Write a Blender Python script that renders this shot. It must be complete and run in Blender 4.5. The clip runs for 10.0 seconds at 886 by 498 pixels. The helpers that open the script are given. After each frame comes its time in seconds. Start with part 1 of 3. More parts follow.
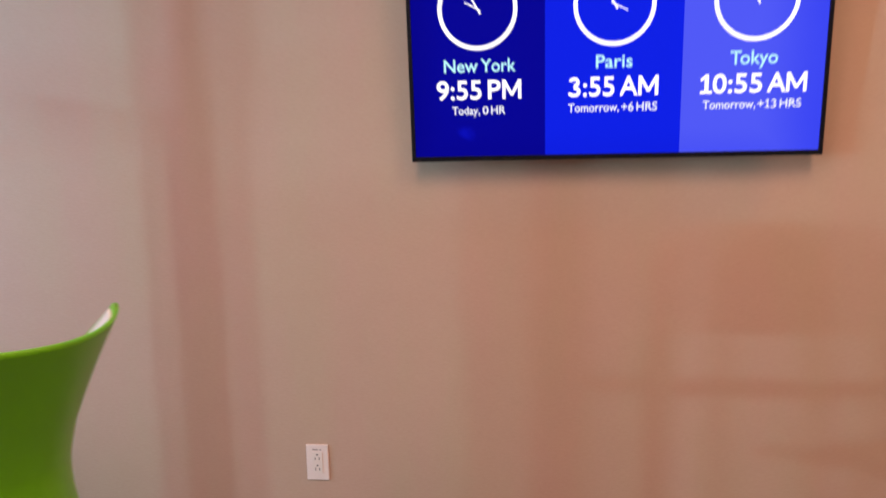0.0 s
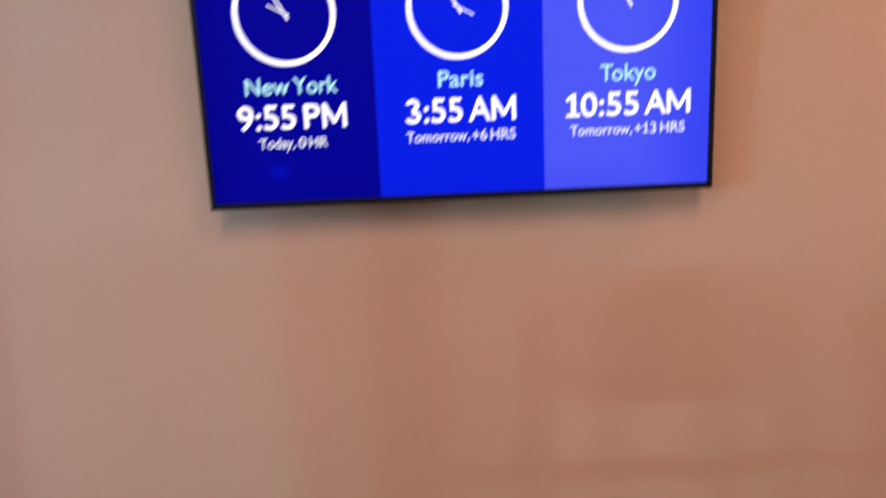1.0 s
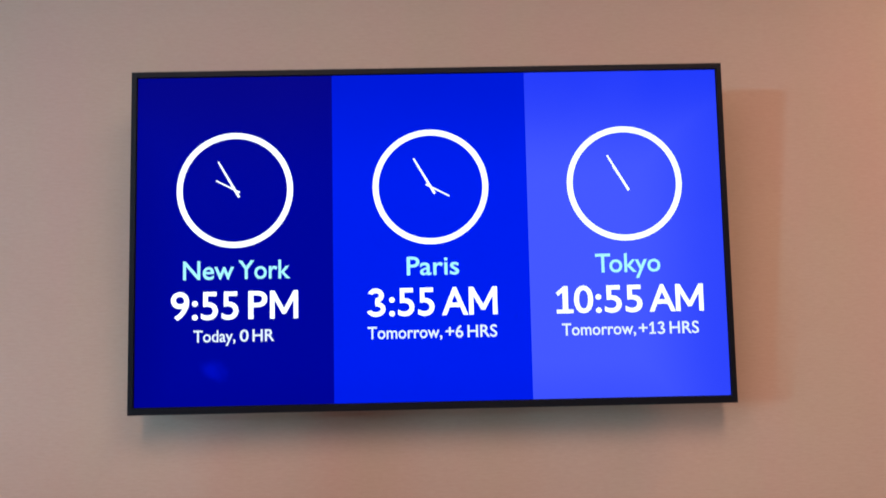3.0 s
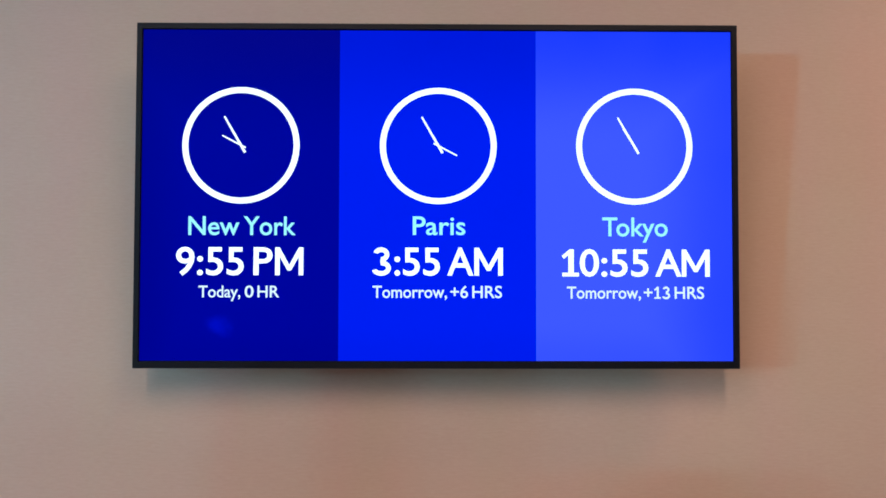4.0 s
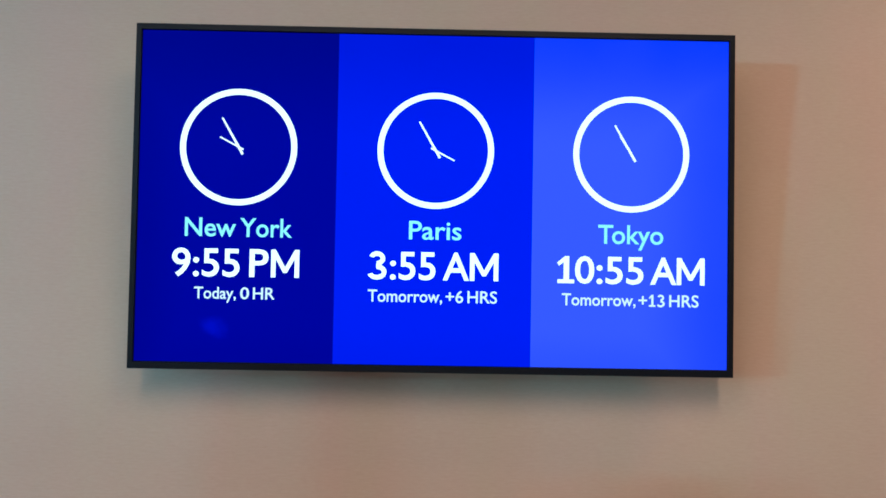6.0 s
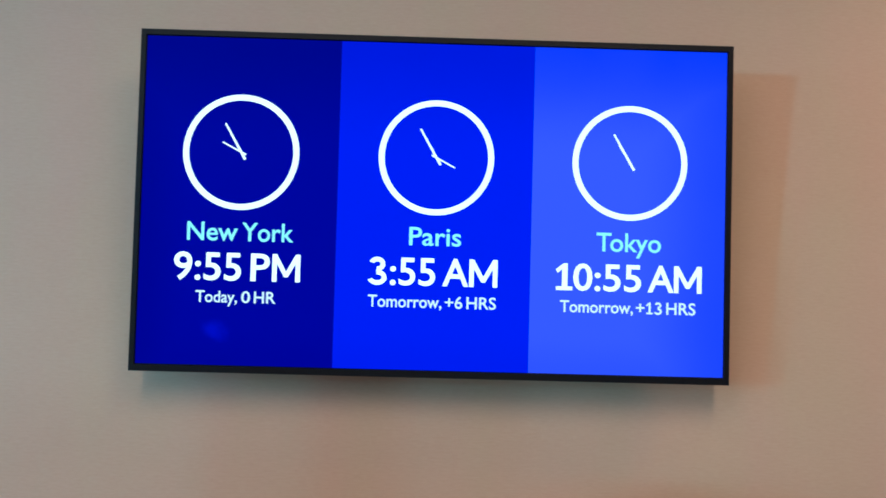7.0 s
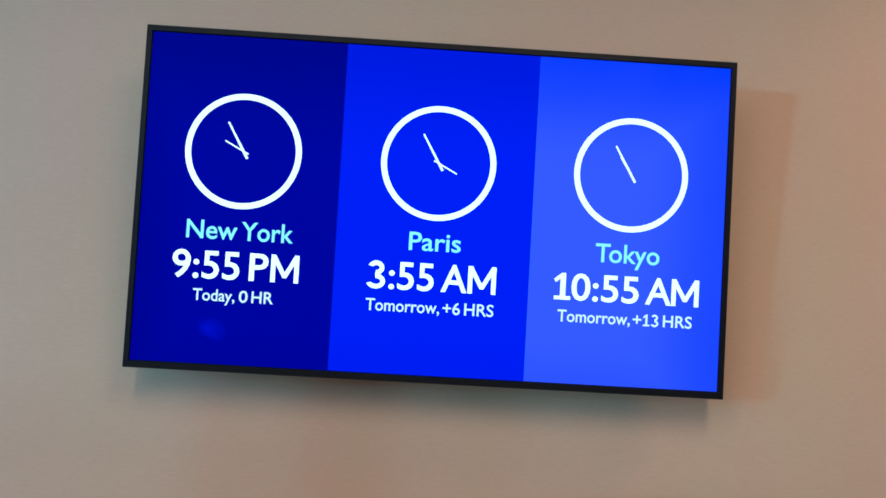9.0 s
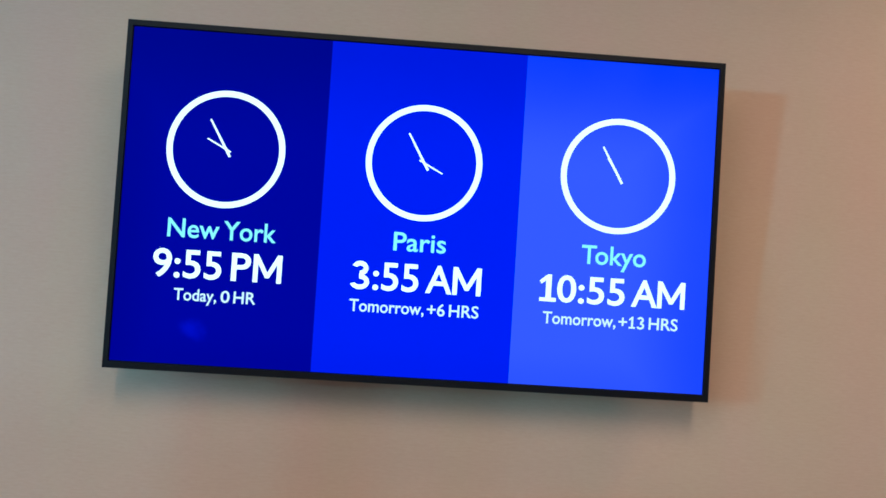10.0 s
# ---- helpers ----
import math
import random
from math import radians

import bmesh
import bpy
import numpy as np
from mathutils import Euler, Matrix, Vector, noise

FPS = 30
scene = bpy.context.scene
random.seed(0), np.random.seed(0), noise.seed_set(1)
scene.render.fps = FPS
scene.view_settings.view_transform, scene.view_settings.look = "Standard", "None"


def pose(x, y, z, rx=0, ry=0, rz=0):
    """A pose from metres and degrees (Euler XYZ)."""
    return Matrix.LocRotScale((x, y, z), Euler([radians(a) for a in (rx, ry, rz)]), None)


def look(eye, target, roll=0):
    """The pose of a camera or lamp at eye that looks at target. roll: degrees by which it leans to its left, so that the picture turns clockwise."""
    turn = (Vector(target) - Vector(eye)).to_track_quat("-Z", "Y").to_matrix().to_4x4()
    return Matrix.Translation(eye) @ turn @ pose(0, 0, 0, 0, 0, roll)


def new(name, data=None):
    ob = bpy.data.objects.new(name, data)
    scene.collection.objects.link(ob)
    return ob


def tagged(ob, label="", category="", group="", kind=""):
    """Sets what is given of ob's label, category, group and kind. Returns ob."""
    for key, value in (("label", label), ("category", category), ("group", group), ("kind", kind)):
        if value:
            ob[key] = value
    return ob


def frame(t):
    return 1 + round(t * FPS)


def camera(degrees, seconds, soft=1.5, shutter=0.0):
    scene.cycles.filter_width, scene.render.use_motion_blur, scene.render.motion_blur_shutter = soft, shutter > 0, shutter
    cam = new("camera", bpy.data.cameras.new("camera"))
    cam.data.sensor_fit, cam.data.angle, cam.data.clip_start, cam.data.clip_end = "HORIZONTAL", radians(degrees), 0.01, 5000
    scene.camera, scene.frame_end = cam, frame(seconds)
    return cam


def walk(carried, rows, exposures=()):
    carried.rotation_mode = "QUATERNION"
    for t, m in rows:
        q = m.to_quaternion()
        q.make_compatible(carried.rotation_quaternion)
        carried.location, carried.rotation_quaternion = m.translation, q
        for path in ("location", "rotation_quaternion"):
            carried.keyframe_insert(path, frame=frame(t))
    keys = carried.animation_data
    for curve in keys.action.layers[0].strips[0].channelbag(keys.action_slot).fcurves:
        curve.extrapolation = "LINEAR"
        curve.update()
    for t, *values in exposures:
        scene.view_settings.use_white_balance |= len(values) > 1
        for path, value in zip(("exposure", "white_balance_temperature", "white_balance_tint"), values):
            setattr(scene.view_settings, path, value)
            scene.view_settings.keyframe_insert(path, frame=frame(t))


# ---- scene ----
cam = camera(59.8, 10.0, soft=1.6, shutter=0.5)
walk(cam, [
    (0.0, pose(-0.223, -2.234, 1.439, 81.92, 1.22, 6.32)),
    (0.2, pose(-0.193, -2.116, 1.422, 81.05, 2.22, 6.80)),
    (0.3, pose(-0.188, -2.056, 1.423, 80.94, 1.03, 6.34)),
    (0.5, pose(-0.185, -1.956, 1.446, 81.04, 0.29, 5.13)),
    (0.8, pose(-0.128, -1.843, 1.459, 80.37, 2.10, 3.11)),
    (1.0, pose(-0.092, -1.765, 1.474, 83.12, 2.55, -1.73)),
    (1.2, pose(-0.007, -1.659, 1.478, 86.14, 2.55, -1.49)),
    (1.3, pose(-0.002, -1.619, 1.477, 87.58, 2.10, -2.06)),
    (1.4, pose(-0.012, -1.593, 1.477, 89.27, -0.01, -2.66)),
    (1.5, pose(-0.013, -1.580, 1.475, 92.44, -1.66, -2.76)),
    (1.7, pose(-0.015, -1.540, 1.452, 96.26, -2.22, -2.21)),
    (1.8, pose(-0.007, -1.523, 1.446, 97.56, -2.91, -1.90)),
    (1.9, pose(0.006, -1.519, 1.448, 98.47, -0.35, -1.22)),
    (2.0, pose(0.015, -1.523, 1.448, 99.11, 0.39, -0.85)),
    (2.2, pose(0.007, -1.506, 1.434, 101.11, 0.52, -1.19)),
    (2.5, pose(-0.004, -1.501, 1.420, 101.49, 0.96, -0.89)),
    (3.0, pose(0.004, -1.493, 1.414, 100.28, 1.21, -0.52)),
    (3.2, pose(0.006, -1.486, 1.412, 99.40, 0.51, -0.53)),
    (4.3, pose(-0.006, -1.489, 1.424, 96.85, -0.49, -0.45)),
    (4.5, pose(-0.007, -1.495, 1.430, 96.64, -0.97, -0.41)),
    (5.0, pose(-0.005, -1.499, 1.430, 96.52, -1.14, -0.52)),
    (5.5, pose(-0.004, -1.499, 1.430, 96.39, -0.76, -0.74)),
    (5.7, pose(-0.001, -1.491, 1.427, 96.72, -0.95, -0.72)),
    (6.8, pose(0.004, -1.498, 1.428, 97.47, -0.87, -0.84)),
    (7.0, pose(0.000, -1.505, 1.431, 97.41, -1.46, -0.91)),
    (7.3, pose(-0.006, -1.502, 1.434, 97.42, -2.70, 0.40)),
    (7.5, pose(-0.006, -1.509, 1.436, 97.18, -3.58, 0.83)),
    (7.7, pose(-0.006, -1.506, 1.436, 97.32, -4.90, 0.29)),
    (8.0, pose(-0.006, -1.511, 1.438, 97.36, -4.43, -1.18)),
    (8.5, pose(-0.011, -1.508, 1.442, 97.42, -3.37, -1.92)),
    (9.0, pose(-0.015, -1.506, 1.433, 97.76, -3.17, -1.78)),
    (9.3, pose(-0.010, -1.496, 1.436, 97.43, -3.18, -1.77)),
    (9.5, pose(-0.009, -1.496, 1.440, 97.32, -3.43, -2.33)),
    (10.0, pose(-0.006, -1.494, 1.451, 97.22, -3.43, -2.55)),
], exposures=[
    (0.0, 0.04, 6950, 20),
    (1.0, 0.00, 6700, 20),
    (1.5, -0.07, 6280, 17),
    (2.5, -0.02, 5980, 13),
    (4.5, -0.03, 5280, -4),
    (7.0, -0.01, 5050, -14),
    (10.0, -0.01, 5000, -15),
])

# ---- light ----
world = bpy.data.worlds.new("world")
scene.world = world
world.use_nodes = True
world.node_tree.nodes["Background"].inputs[0].default_value = (0.05, 0.05, 0.06, 1)
world.node_tree.nodes["Background"].inputs[1].default_value = 0.2

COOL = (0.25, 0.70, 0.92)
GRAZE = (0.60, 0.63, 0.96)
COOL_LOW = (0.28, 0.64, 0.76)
WARM = (1.0, 0.49, 0.28)
NEUTRAL = (1.0, 0.60, 0.42)
COOLER = (0.95, 0.69, 0.78)
LAMP_AT = Vector((-4.4, -3.9, 2.06))      # high pair of unseen cool light boxes, added in the corridor
NEAR_AT = Vector((-4.0, -0.95, 1.94))      # unseen cool panel added in the corridor, grazing the display wall
LOW_AT = Vector((-6.05, -3.9, 1.36))      # lower unseen pair, farther off, added for the lower wall
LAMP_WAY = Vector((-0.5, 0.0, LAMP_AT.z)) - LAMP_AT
SIDE_AT = Vector((-3.1, -0.60, 1.20))      # small unseen bluish panel just outside the opening, added as fill
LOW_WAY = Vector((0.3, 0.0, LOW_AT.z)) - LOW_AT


def area(name, m, sx, sy, power, color, spread=180):
    lamp = bpy.data.lights.new(name, "AREA")
    lamp.shape, lamp.size, lamp.size_y = "RECTANGLE", sx, sy
    lamp.energy, lamp.color, lamp.spread = power, color, radians(spread)
    ob = new(name, lamp)
    ob.matrix_world = m
    return ob


# unseen pairs added to tint the upper and lower wall and cast shadows
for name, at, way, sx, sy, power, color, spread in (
        ("unseen_light_upper", LAMP_AT, LAMP_WAY, 0.08, 0.10, 22, COOL, 120),
        ("unseen_light_lower", LOW_AT, LOW_WAY, 0.07, 0.06, 102, COOL_LOW, 180)):
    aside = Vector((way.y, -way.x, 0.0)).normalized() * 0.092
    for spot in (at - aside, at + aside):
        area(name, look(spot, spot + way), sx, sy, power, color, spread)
# unseen bluish panels added to brighten and tint the wall from the left
area("unseen_light_near", look(NEAR_AT, (0.0, NEAR_AT.y, NEAR_AT.z)), 0.22, 0.40, 33, GRAZE)
area("unseen_light_side", look(SIDE_AT, (0.0, SIDE_AT.y, SIDE_AT.z)), 0.12, 0.30, 6, (0.55, 0.58, 1.0))
area("strip_light_left", pose(-0.55, -1.9, 2.655), 0.12, 1.5, 20, NEUTRAL)
area("strip_light_right", pose(0.55, -1.9, 2.655), 0.12, 1.5, 27, NEUTRAL)
# unseen ceiling fill, added to even out the wall's brightness
area("ceiling_fill_side", pose(-1.60, -3.3, 2.655), 0.55, 1.1, 28, COOLER)
area("ceiling_fill_back", pose(0.3, -4.5, 2.655), 0.55, 1.1, 8, NEUTRAL)
area("downlight_beam", pose(1.75, -0.62, 2.665), 0.16, 0.16, 18, WARM)

# ---- materials ----
def mat(name, color, rough=0.6, metal=0.0):
    m = bpy.data.materials.new(name)
    m.use_nodes = True
    b = m.node_tree.nodes["Principled BSDF"]
    b.inputs["Base Color"].default_value = (*color, 1)
    b.inputs["Roughness"].default_value = rough
    b.inputs["Metallic"].default_value = metal
    return m


def node(m, kind, **values):
    n = m.node_tree.nodes.new(kind)
    for key, value in values.items():
        n.inputs[key].default_value = value
    return n


def link(m, a, b):
    m.node_tree.links.new(a, b)


def grained(name, color, dark, rough, scale, stretch=(1, 1, 1), bump=0.1, metal=0.0, big=1.3, big_amount=0.12, distance=0.001):
    """A surface with fine grain, broad uneven tone and a fine relief, in metres."""
    m = mat(name, color, rough, metal)
    b = m.node_tree.nodes["Principled BSDF"]
    co = node(m, "ShaderNodeTexCoord")
    mp = node(m, "ShaderNodeMapping", Scale=stretch)
    link(m, co.outputs["Object"], mp.inputs["Vector"])
    fine = node(m, "ShaderNodeTexNoise", Scale=scale, Detail=4.0, Roughness=0.65)
    link(m, mp.outputs["Vector"], fine.inputs["Vector"])
    broad = node(m, "ShaderNodeTexNoise", Scale=big, Detail=3.0)
    link(m, co.outputs["Object"], broad.inputs["Vector"])
    ramp = node(m, "ShaderNodeValToRGB")
    ramp.color_ramp.elements[0].position, ramp.color_ramp.elements[1].position = 0.32, 0.68
    ramp.color_ramp.elements[0].color = (*dark, 1)
    ramp.color_ramp.elements[1].color = (*color, 1)
    link(m, fine.outputs["Fac"], ramp.inputs["Fac"])
    tone = node(m, "ShaderNodeMapRange")
    tone.inputs["From Min"].default_value, tone.inputs["From Max"].default_value = 0.3, 0.7
    tone.inputs["To Min"].default_value, tone.inputs["To Max"].default_value = 1 - big_amount, 1 + big_amount * 0.4
    link(m, broad.outputs["Fac"], tone.inputs["Value"])
    mul = node(m, "ShaderNodeVectorMath")
    mul.operation = "MULTIPLY"
    link(m, ramp.outputs["Color"], mul.inputs[0])
    link(m, tone.outputs["Result"], mul.inputs[1])
    link(m, mul.outputs["Vector"], b.inputs["Base Color"])
    bp = node(m, "ShaderNodeBump", Strength=bump, Distance=distance)
    link(m, fine.outputs["Fac"], bp.inputs["Height"])
    link(m, bp.outputs["Normal"], b.inputs["Normal"])
    return m


def wallcovering():
    """Woven vinyl wallcovering: horizontal threads, faint upright slubs, uneven tone."""
    m = mat("woven_wallcovering", (0.50, 0.40, 0.315), 0.62)
    b = m.node_tree.nodes["Principled BSDF"]
    b.inputs["Specular IOR Level"].default_value = 0.35
    co = node(m, "ShaderNodeTexCoord")
    threads = node(m, "ShaderNodeTexNoise", Scale=1.0, Detail=4.0, Roughness=0.7)
    mp = node(m, "ShaderNodeMapping", Scale=(28, 28, 420))
    link(m, co.outputs["Object"], mp.inputs["Vector"])
    link(m, mp.outputs["Vector"], threads.inputs["Vector"])
    slubs = node(m, "ShaderNodeTexNoise", Scale=1.0, Detail=3.0, Roughness=0.6)
    mp2 = node(m, "ShaderNodeMapping", Scale=(70, 70, 260))
    link(m, co.outputs["Object"], mp2.inputs["Vector"])
    link(m, mp2.outputs["Vector"], slubs.inputs["Vector"])
    blotch = node(m, "ShaderNodeTexNoise", Scale=1.0, Detail=3.0, Roughness=0.55)
    mp3 = node(m, "ShaderNodeMapping", Scale=(9, 9, 14))
    link(m, co.outputs["Object"], mp3.inputs["Vector"])
    link(m, mp3.outputs["Vector"], blotch.inputs["Vector"])
    add = node(m, "ShaderNodeMath")
    add.operation = "ADD"
    link(m, threads.outputs["Fac"], add.inputs[0])
    link(m, slubs.outputs["Fac"], add.inputs[1])
    add2 = node(m, "ShaderNodeMath")
    add2.operation = "ADD"
    link(m, add.outputs[0], add2.inputs[0])
    half = node(m, "ShaderNodeMapRange")
    half.inputs["To Min"].default_value, half.inputs["To Max"].default_value = 0.3, 0.7
    link(m, blotch.outputs["Fac"], half.inputs["Value"])
    link(m, half.outputs["Result"], add2.inputs[1])
    ramp = node(m, "ShaderNodeValToRGB")
    e = ramp.color_ramp.elements
    fac = node(m, "ShaderNodeMapRange")
    fac.inputs["From Min"].default_value, fac.inputs["From Max"].default_value = 1.05, 1.95
    link(m, add2.outputs[0], fac.inputs["Value"])
    e[0].position, e[1].position = 0.15, 0.85
    e[0].color = (0.475, 0.348, 0.256, 1)
    e[1].color = (0.512, 0.382, 0.290, 1)
    link(m, fac.outputs["Result"], ramp.inputs["Fac"])
    band = node(m, "ShaderNodeTexNoise", Scale=1.0, Detail=2.0)
    mp4 = node(m, "ShaderNodeMapping", Scale=(6, 6, 1.6))
    link(m, co.outputs["Object"], mp4.inputs["Vector"])
    link(m, mp4.outputs["Vector"], band.inputs["Vector"])
    hue = node(m, "ShaderNodeMix")
    hue.data_type = "RGBA"
    hue.inputs["A"].default_value = (1.02, 0.98, 1.006, 1)
    hue.inputs["B"].default_value = (0.985, 1.01, 0.985, 1)
    pick = node(m, "ShaderNodeMapRange")
    pick.inputs["From Min"].default_value, pick.inputs["From Max"].default_value = 0.36, 0.64
    link(m, band.outputs["Fac"], pick.inputs["Value"])
    link(m, pick.outputs["Result"], hue.inputs["Factor"])
    tinted = node(m, "ShaderNodeVectorMath")
    tinted.operation = "MULTIPLY"
    link(m, ramp.outputs["Color"], tinted.inputs[0])
    link(m, hue.outputs["Result"], tinted.inputs[1])
    link(m, tinted.outputs["Vector"], b.inputs["Base Color"])
    bp = node(m, "ShaderNodeBump", Strength=0.08, Distance=0.0006)
    link(m, add.outputs[0], bp.inputs["Height"])
    link(m, bp.outputs["Normal"], b.inputs["Normal"])
    return m


def glow(name, color, strength=1.0, edge=None, cloud=None):
    """A lit area of the display, behind its satin front. edge: colour towards the display's rim; cloud: colour of a faint wisp in it."""
    m = mat(name, (0.001, 0.001, 0.001), 0.35)
    b = m.node_tree.nodes["Principled BSDF"]
    b.inputs["Emission Color"].default_value = (*color, 1)
    b.inputs["Emission Strength"].default_value = strength
    b.inputs["Specular IOR Level"].default_value = 0.015
    if edge:
        co = node(m, "ShaderNodeTexCoord")
        xyz = node(m, "ShaderNodeSeparateXYZ")
        link(m, co.outputs["Object"], xyz.inputs["Vector"])
        broad = node(m, "ShaderNodeTexNoise", Scale=5.0, Detail=2.0)
        link(m, co.outputs["Object"], broad.inputs["Vector"])
        top = None
        for axis, start, end, amount in (("X", 0.36, 0.545, 0.65), ("X", -0.44, -0.545, 0.5), ("Z", 0.40, 0.63, 0.9), ("Z", 0.09, 0.005, 0.25)):
            rng = node(m, "ShaderNodeMapRange")
            rng.interpolation_type = "SMOOTHSTEP"
            rng.inputs["From Min"].default_value, rng.inputs["From Max"].default_value = start, end
            rng.inputs["To Max"].default_value = amount
            link(m, xyz.outputs[axis], rng.inputs["Value"])
            if top is None:
                top = rng.outputs["Result"]
            else:
                both = node(m, "ShaderNodeMath")
                both.operation = "MAXIMUM"
                link(m, top, both.inputs[0])
                link(m, rng.outputs["Result"], both.inputs[1])
                top = both.outputs[0]
        soft = node(m, "ShaderNodeMapRange")
        soft.inputs["From Min"].default_value, soft.inputs["From Max"].default_value = 0.3, 0.7
        soft.inputs["To Min"].default_value, soft.inputs["To Max"].default_value = 0.9, 1.04
        link(m, broad.outputs["Fac"], soft.inputs["Value"])
        amount = node(m, "ShaderNodeMath")
        amount.operation = "MULTIPLY"
        link(m, top, amount.inputs[0])
        link(m, soft.outputs["Result"], amount.inputs[1])
        mix = node(m, "ShaderNodeMix")
        mix.data_type = "RGBA"
        mix.inputs["A"].default_value = (*color, 1)
        mix.inputs["B"].default_value = (*edge, 1)
        link(m, amount.outputs[0], mix.inputs["Factor"])
        lit = mix.outputs["Result"]
        if cloud:
            wisp = node(m, "ShaderNodeVectorMath")
            wisp.operation = "DISTANCE"
            wisp.inputs[1].default_value = (-0.378, 0.0045, 0.096)
            warp = node(m, "ShaderNodeTexNoise", Scale=26.0, Detail=3.0)
            link(m, co.outputs["Object"], warp.inputs["Vector"])
            shift = node(m, "ShaderNodeVectorMath")
            shift.operation = "MULTIPLY_ADD"
            shift.inputs[1].default_value = (0.04, 0.0, 0.04)
            link(m, warp.outputs["Color"], shift.inputs[0])
            link(m, co.outputs["Object"], shift.inputs[2])
            link(m, shift.outputs["Vector"], wisp.inputs[0])
            near = node(m, "ShaderNodeMapRange")
            near.interpolation_type = "SMOOTHSTEP"
            near.inputs["From Min"].default_value, near.inputs["From Max"].default_value = 0.027, 0.004
            near.inputs["To Max"].default_value = 0.9
            link(m, wisp.outputs["Value"], near.inputs["Value"])
            over = node(m, "ShaderNodeMix")
            over.data_type = "RGBA"
            over.inputs["B"].default_value = (*cloud, 1)
            link(m, lit, over.inputs["A"])
            link(m, near.outputs["Result"], over.inputs["Factor"])
            lit = over.outputs["Result"]
        link(m, lit, b.inputs["Emission Color"])
    return m


WALL = wallcovering()
PLASTER = grained("white_plaster", (0.78, 0.76, 0.72), (0.72, 0.70, 0.66), 0.8, 120, bump=0.05)
TILE = grained("ceiling_tile", (0.80, 0.79, 0.76), (0.68, 0.67, 0.64), 0.9, 160, bump=0.3)
CARPET = grained("grey_carpet", (0.17, 0.16, 0.15), (0.09, 0.085, 0.08), 0.95, 260, bump=0.6)
BASE = grained("painted_trim", (0.30, 0.25, 0.21), (0.27, 0.22, 0.18), 0.45, 60, bump=0.03)
BLACK = grained("black_bezel_plastic", (0.005, 0.006, 0.010), (0.003, 0.004, 0.007), 0.5, 700, bump=0.08)
GLASS_EDGE = mat("black_glass_border", (0.004, 0.004, 0.006), 0.5)
BLACK.node_tree.nodes["Principled BSDF"].inputs["Specular IOR Level"].default_value = 0.17
GLASS_EDGE.node_tree.nodes["Principled BSDF"].inputs["Specular IOR Level"].default_value = 0.1
METAL = grained("dark_steel", (0.16, 0.16, 0.165), (0.12, 0.12, 0.125), 0.45, 300, bump=0.05, metal=0.8)
CHROME = grained("brushed_chrome", (0.62, 0.62, 0.63), (0.55, 0.55, 0.56), 0.22, 300, (1, 1, 8), 0.03, 1.0)
GREEN = grained("lime_green_plastic", (0.115, 0.46, 0.002), (0.105, 0.43, 0.002), 0.36, 420, bump=0.06, big_amount=0.05)
CREAM = grained("white_plastic", (0.80, 0.74, 0.68), (0.76, 0.70, 0.64), 0.35, 420, bump=0.05, big_amount=0.04)
PLATE = grained("ivory_plate_plastic", (0.80, 0.72, 0.67), (0.77, 0.69, 0.64), 0.35, 300, bump=0.03, big_amount=0.03)
SLOT = mat("dark_slot", (0.05, 0.04, 0.04), 0.6)
INK = mat("grey_ink", (0.30, 0.26, 0.25), 0.6)
NAVY = glow("display_navy", (0.0, 0.001, 0.300), 1.0, (0.0, 0.0, 0.215), (0.0, 0.004, 0.50))
BLUE = glow("display_blue", (0.0, 0.014, 0.80), 1.0, (0.0, 0.009, 0.62))
VIOLET = glow("display_light_blue", (0.069, 0.100, 0.93), 1.0, (0.016, 0.038, 0.88))
WHITE = glow("display_white", (0.97, 1.0, 1.0), 1.30)
SOFT_WHITE = glow("display_soft_white", (0.88, 0.96, 1.0), 1.0)
ICE = glow("display_ice_blue", (0.43, 0.88, 0.92), 1.1)
LIT = glow("lamp_diffuser", (1.0, 0.9, 0.78), 3.0)
# glowing faces of the unseen added panels
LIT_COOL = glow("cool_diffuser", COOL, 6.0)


# ---- building blocks ----
def finish(name, bm, material, parent=None, label="", smooth=False, m=None):
    bmesh.ops.recalc_face_normals(bm, faces=bm.faces)
    me = bpy.data.meshes.new(name)
    bm.to_mesh(me)
    bm.free()
    me.materials.append(material)
    if smooth:
        for p in me.polygons:
            p.use_smooth = True
    ob = new(name, me)
    if parent:
        ob.parent = parent
    if m is not None:
        ob.matrix_basis = m
    return tagged(ob, label)


def part(name, bm, material, parent, label="", smooth=False, m=None):
    return finish(name, bm, material, parent, label, smooth, m)


def box(x0, x1, y0, y1, z0, z1, bevel=0.0, segments=2, bm=None):
    out = bm or bmesh.new()
    made = bmesh.ops.create_cube(out, size=1)["verts"]
    for v in made:
        v.co = ((x0 + x1) / 2 + v.co.x * (x1 - x0), (y0 + y1) / 2 + v.co.y * (y1 - y0), (z0 + z1) / 2 + v.co.z * (z1 - z0))
    if bevel:
        edges = list({e for v in made for e in v.link_edges})
        bmesh.ops.bevel(out, geom=edges, offset=bevel, segments=segments, affect="EDGES", profile=0.6)
    return out


def rod(a, b, r0, r1, sides=20, bm=None):
    out = bm or bmesh.new()
    a, b = Vector(a), Vector(b)
    turn = (b - a).to_track_quat("Z", "Y").to_matrix().to_4x4()
    bmesh.ops.create_cone(out, cap_ends=True, segments=sides, radius1=r0, radius2=r1, depth=(b - a).length,
                          matrix=Matrix.Translation((a + b) / 2) @ turn)
    return out


def empty(name, label, category, m=None, group="", kind=""):
    ob = new(name)
    if m is not None:
        ob.matrix_basis = m
    return tagged(ob, label, category, group, kind)


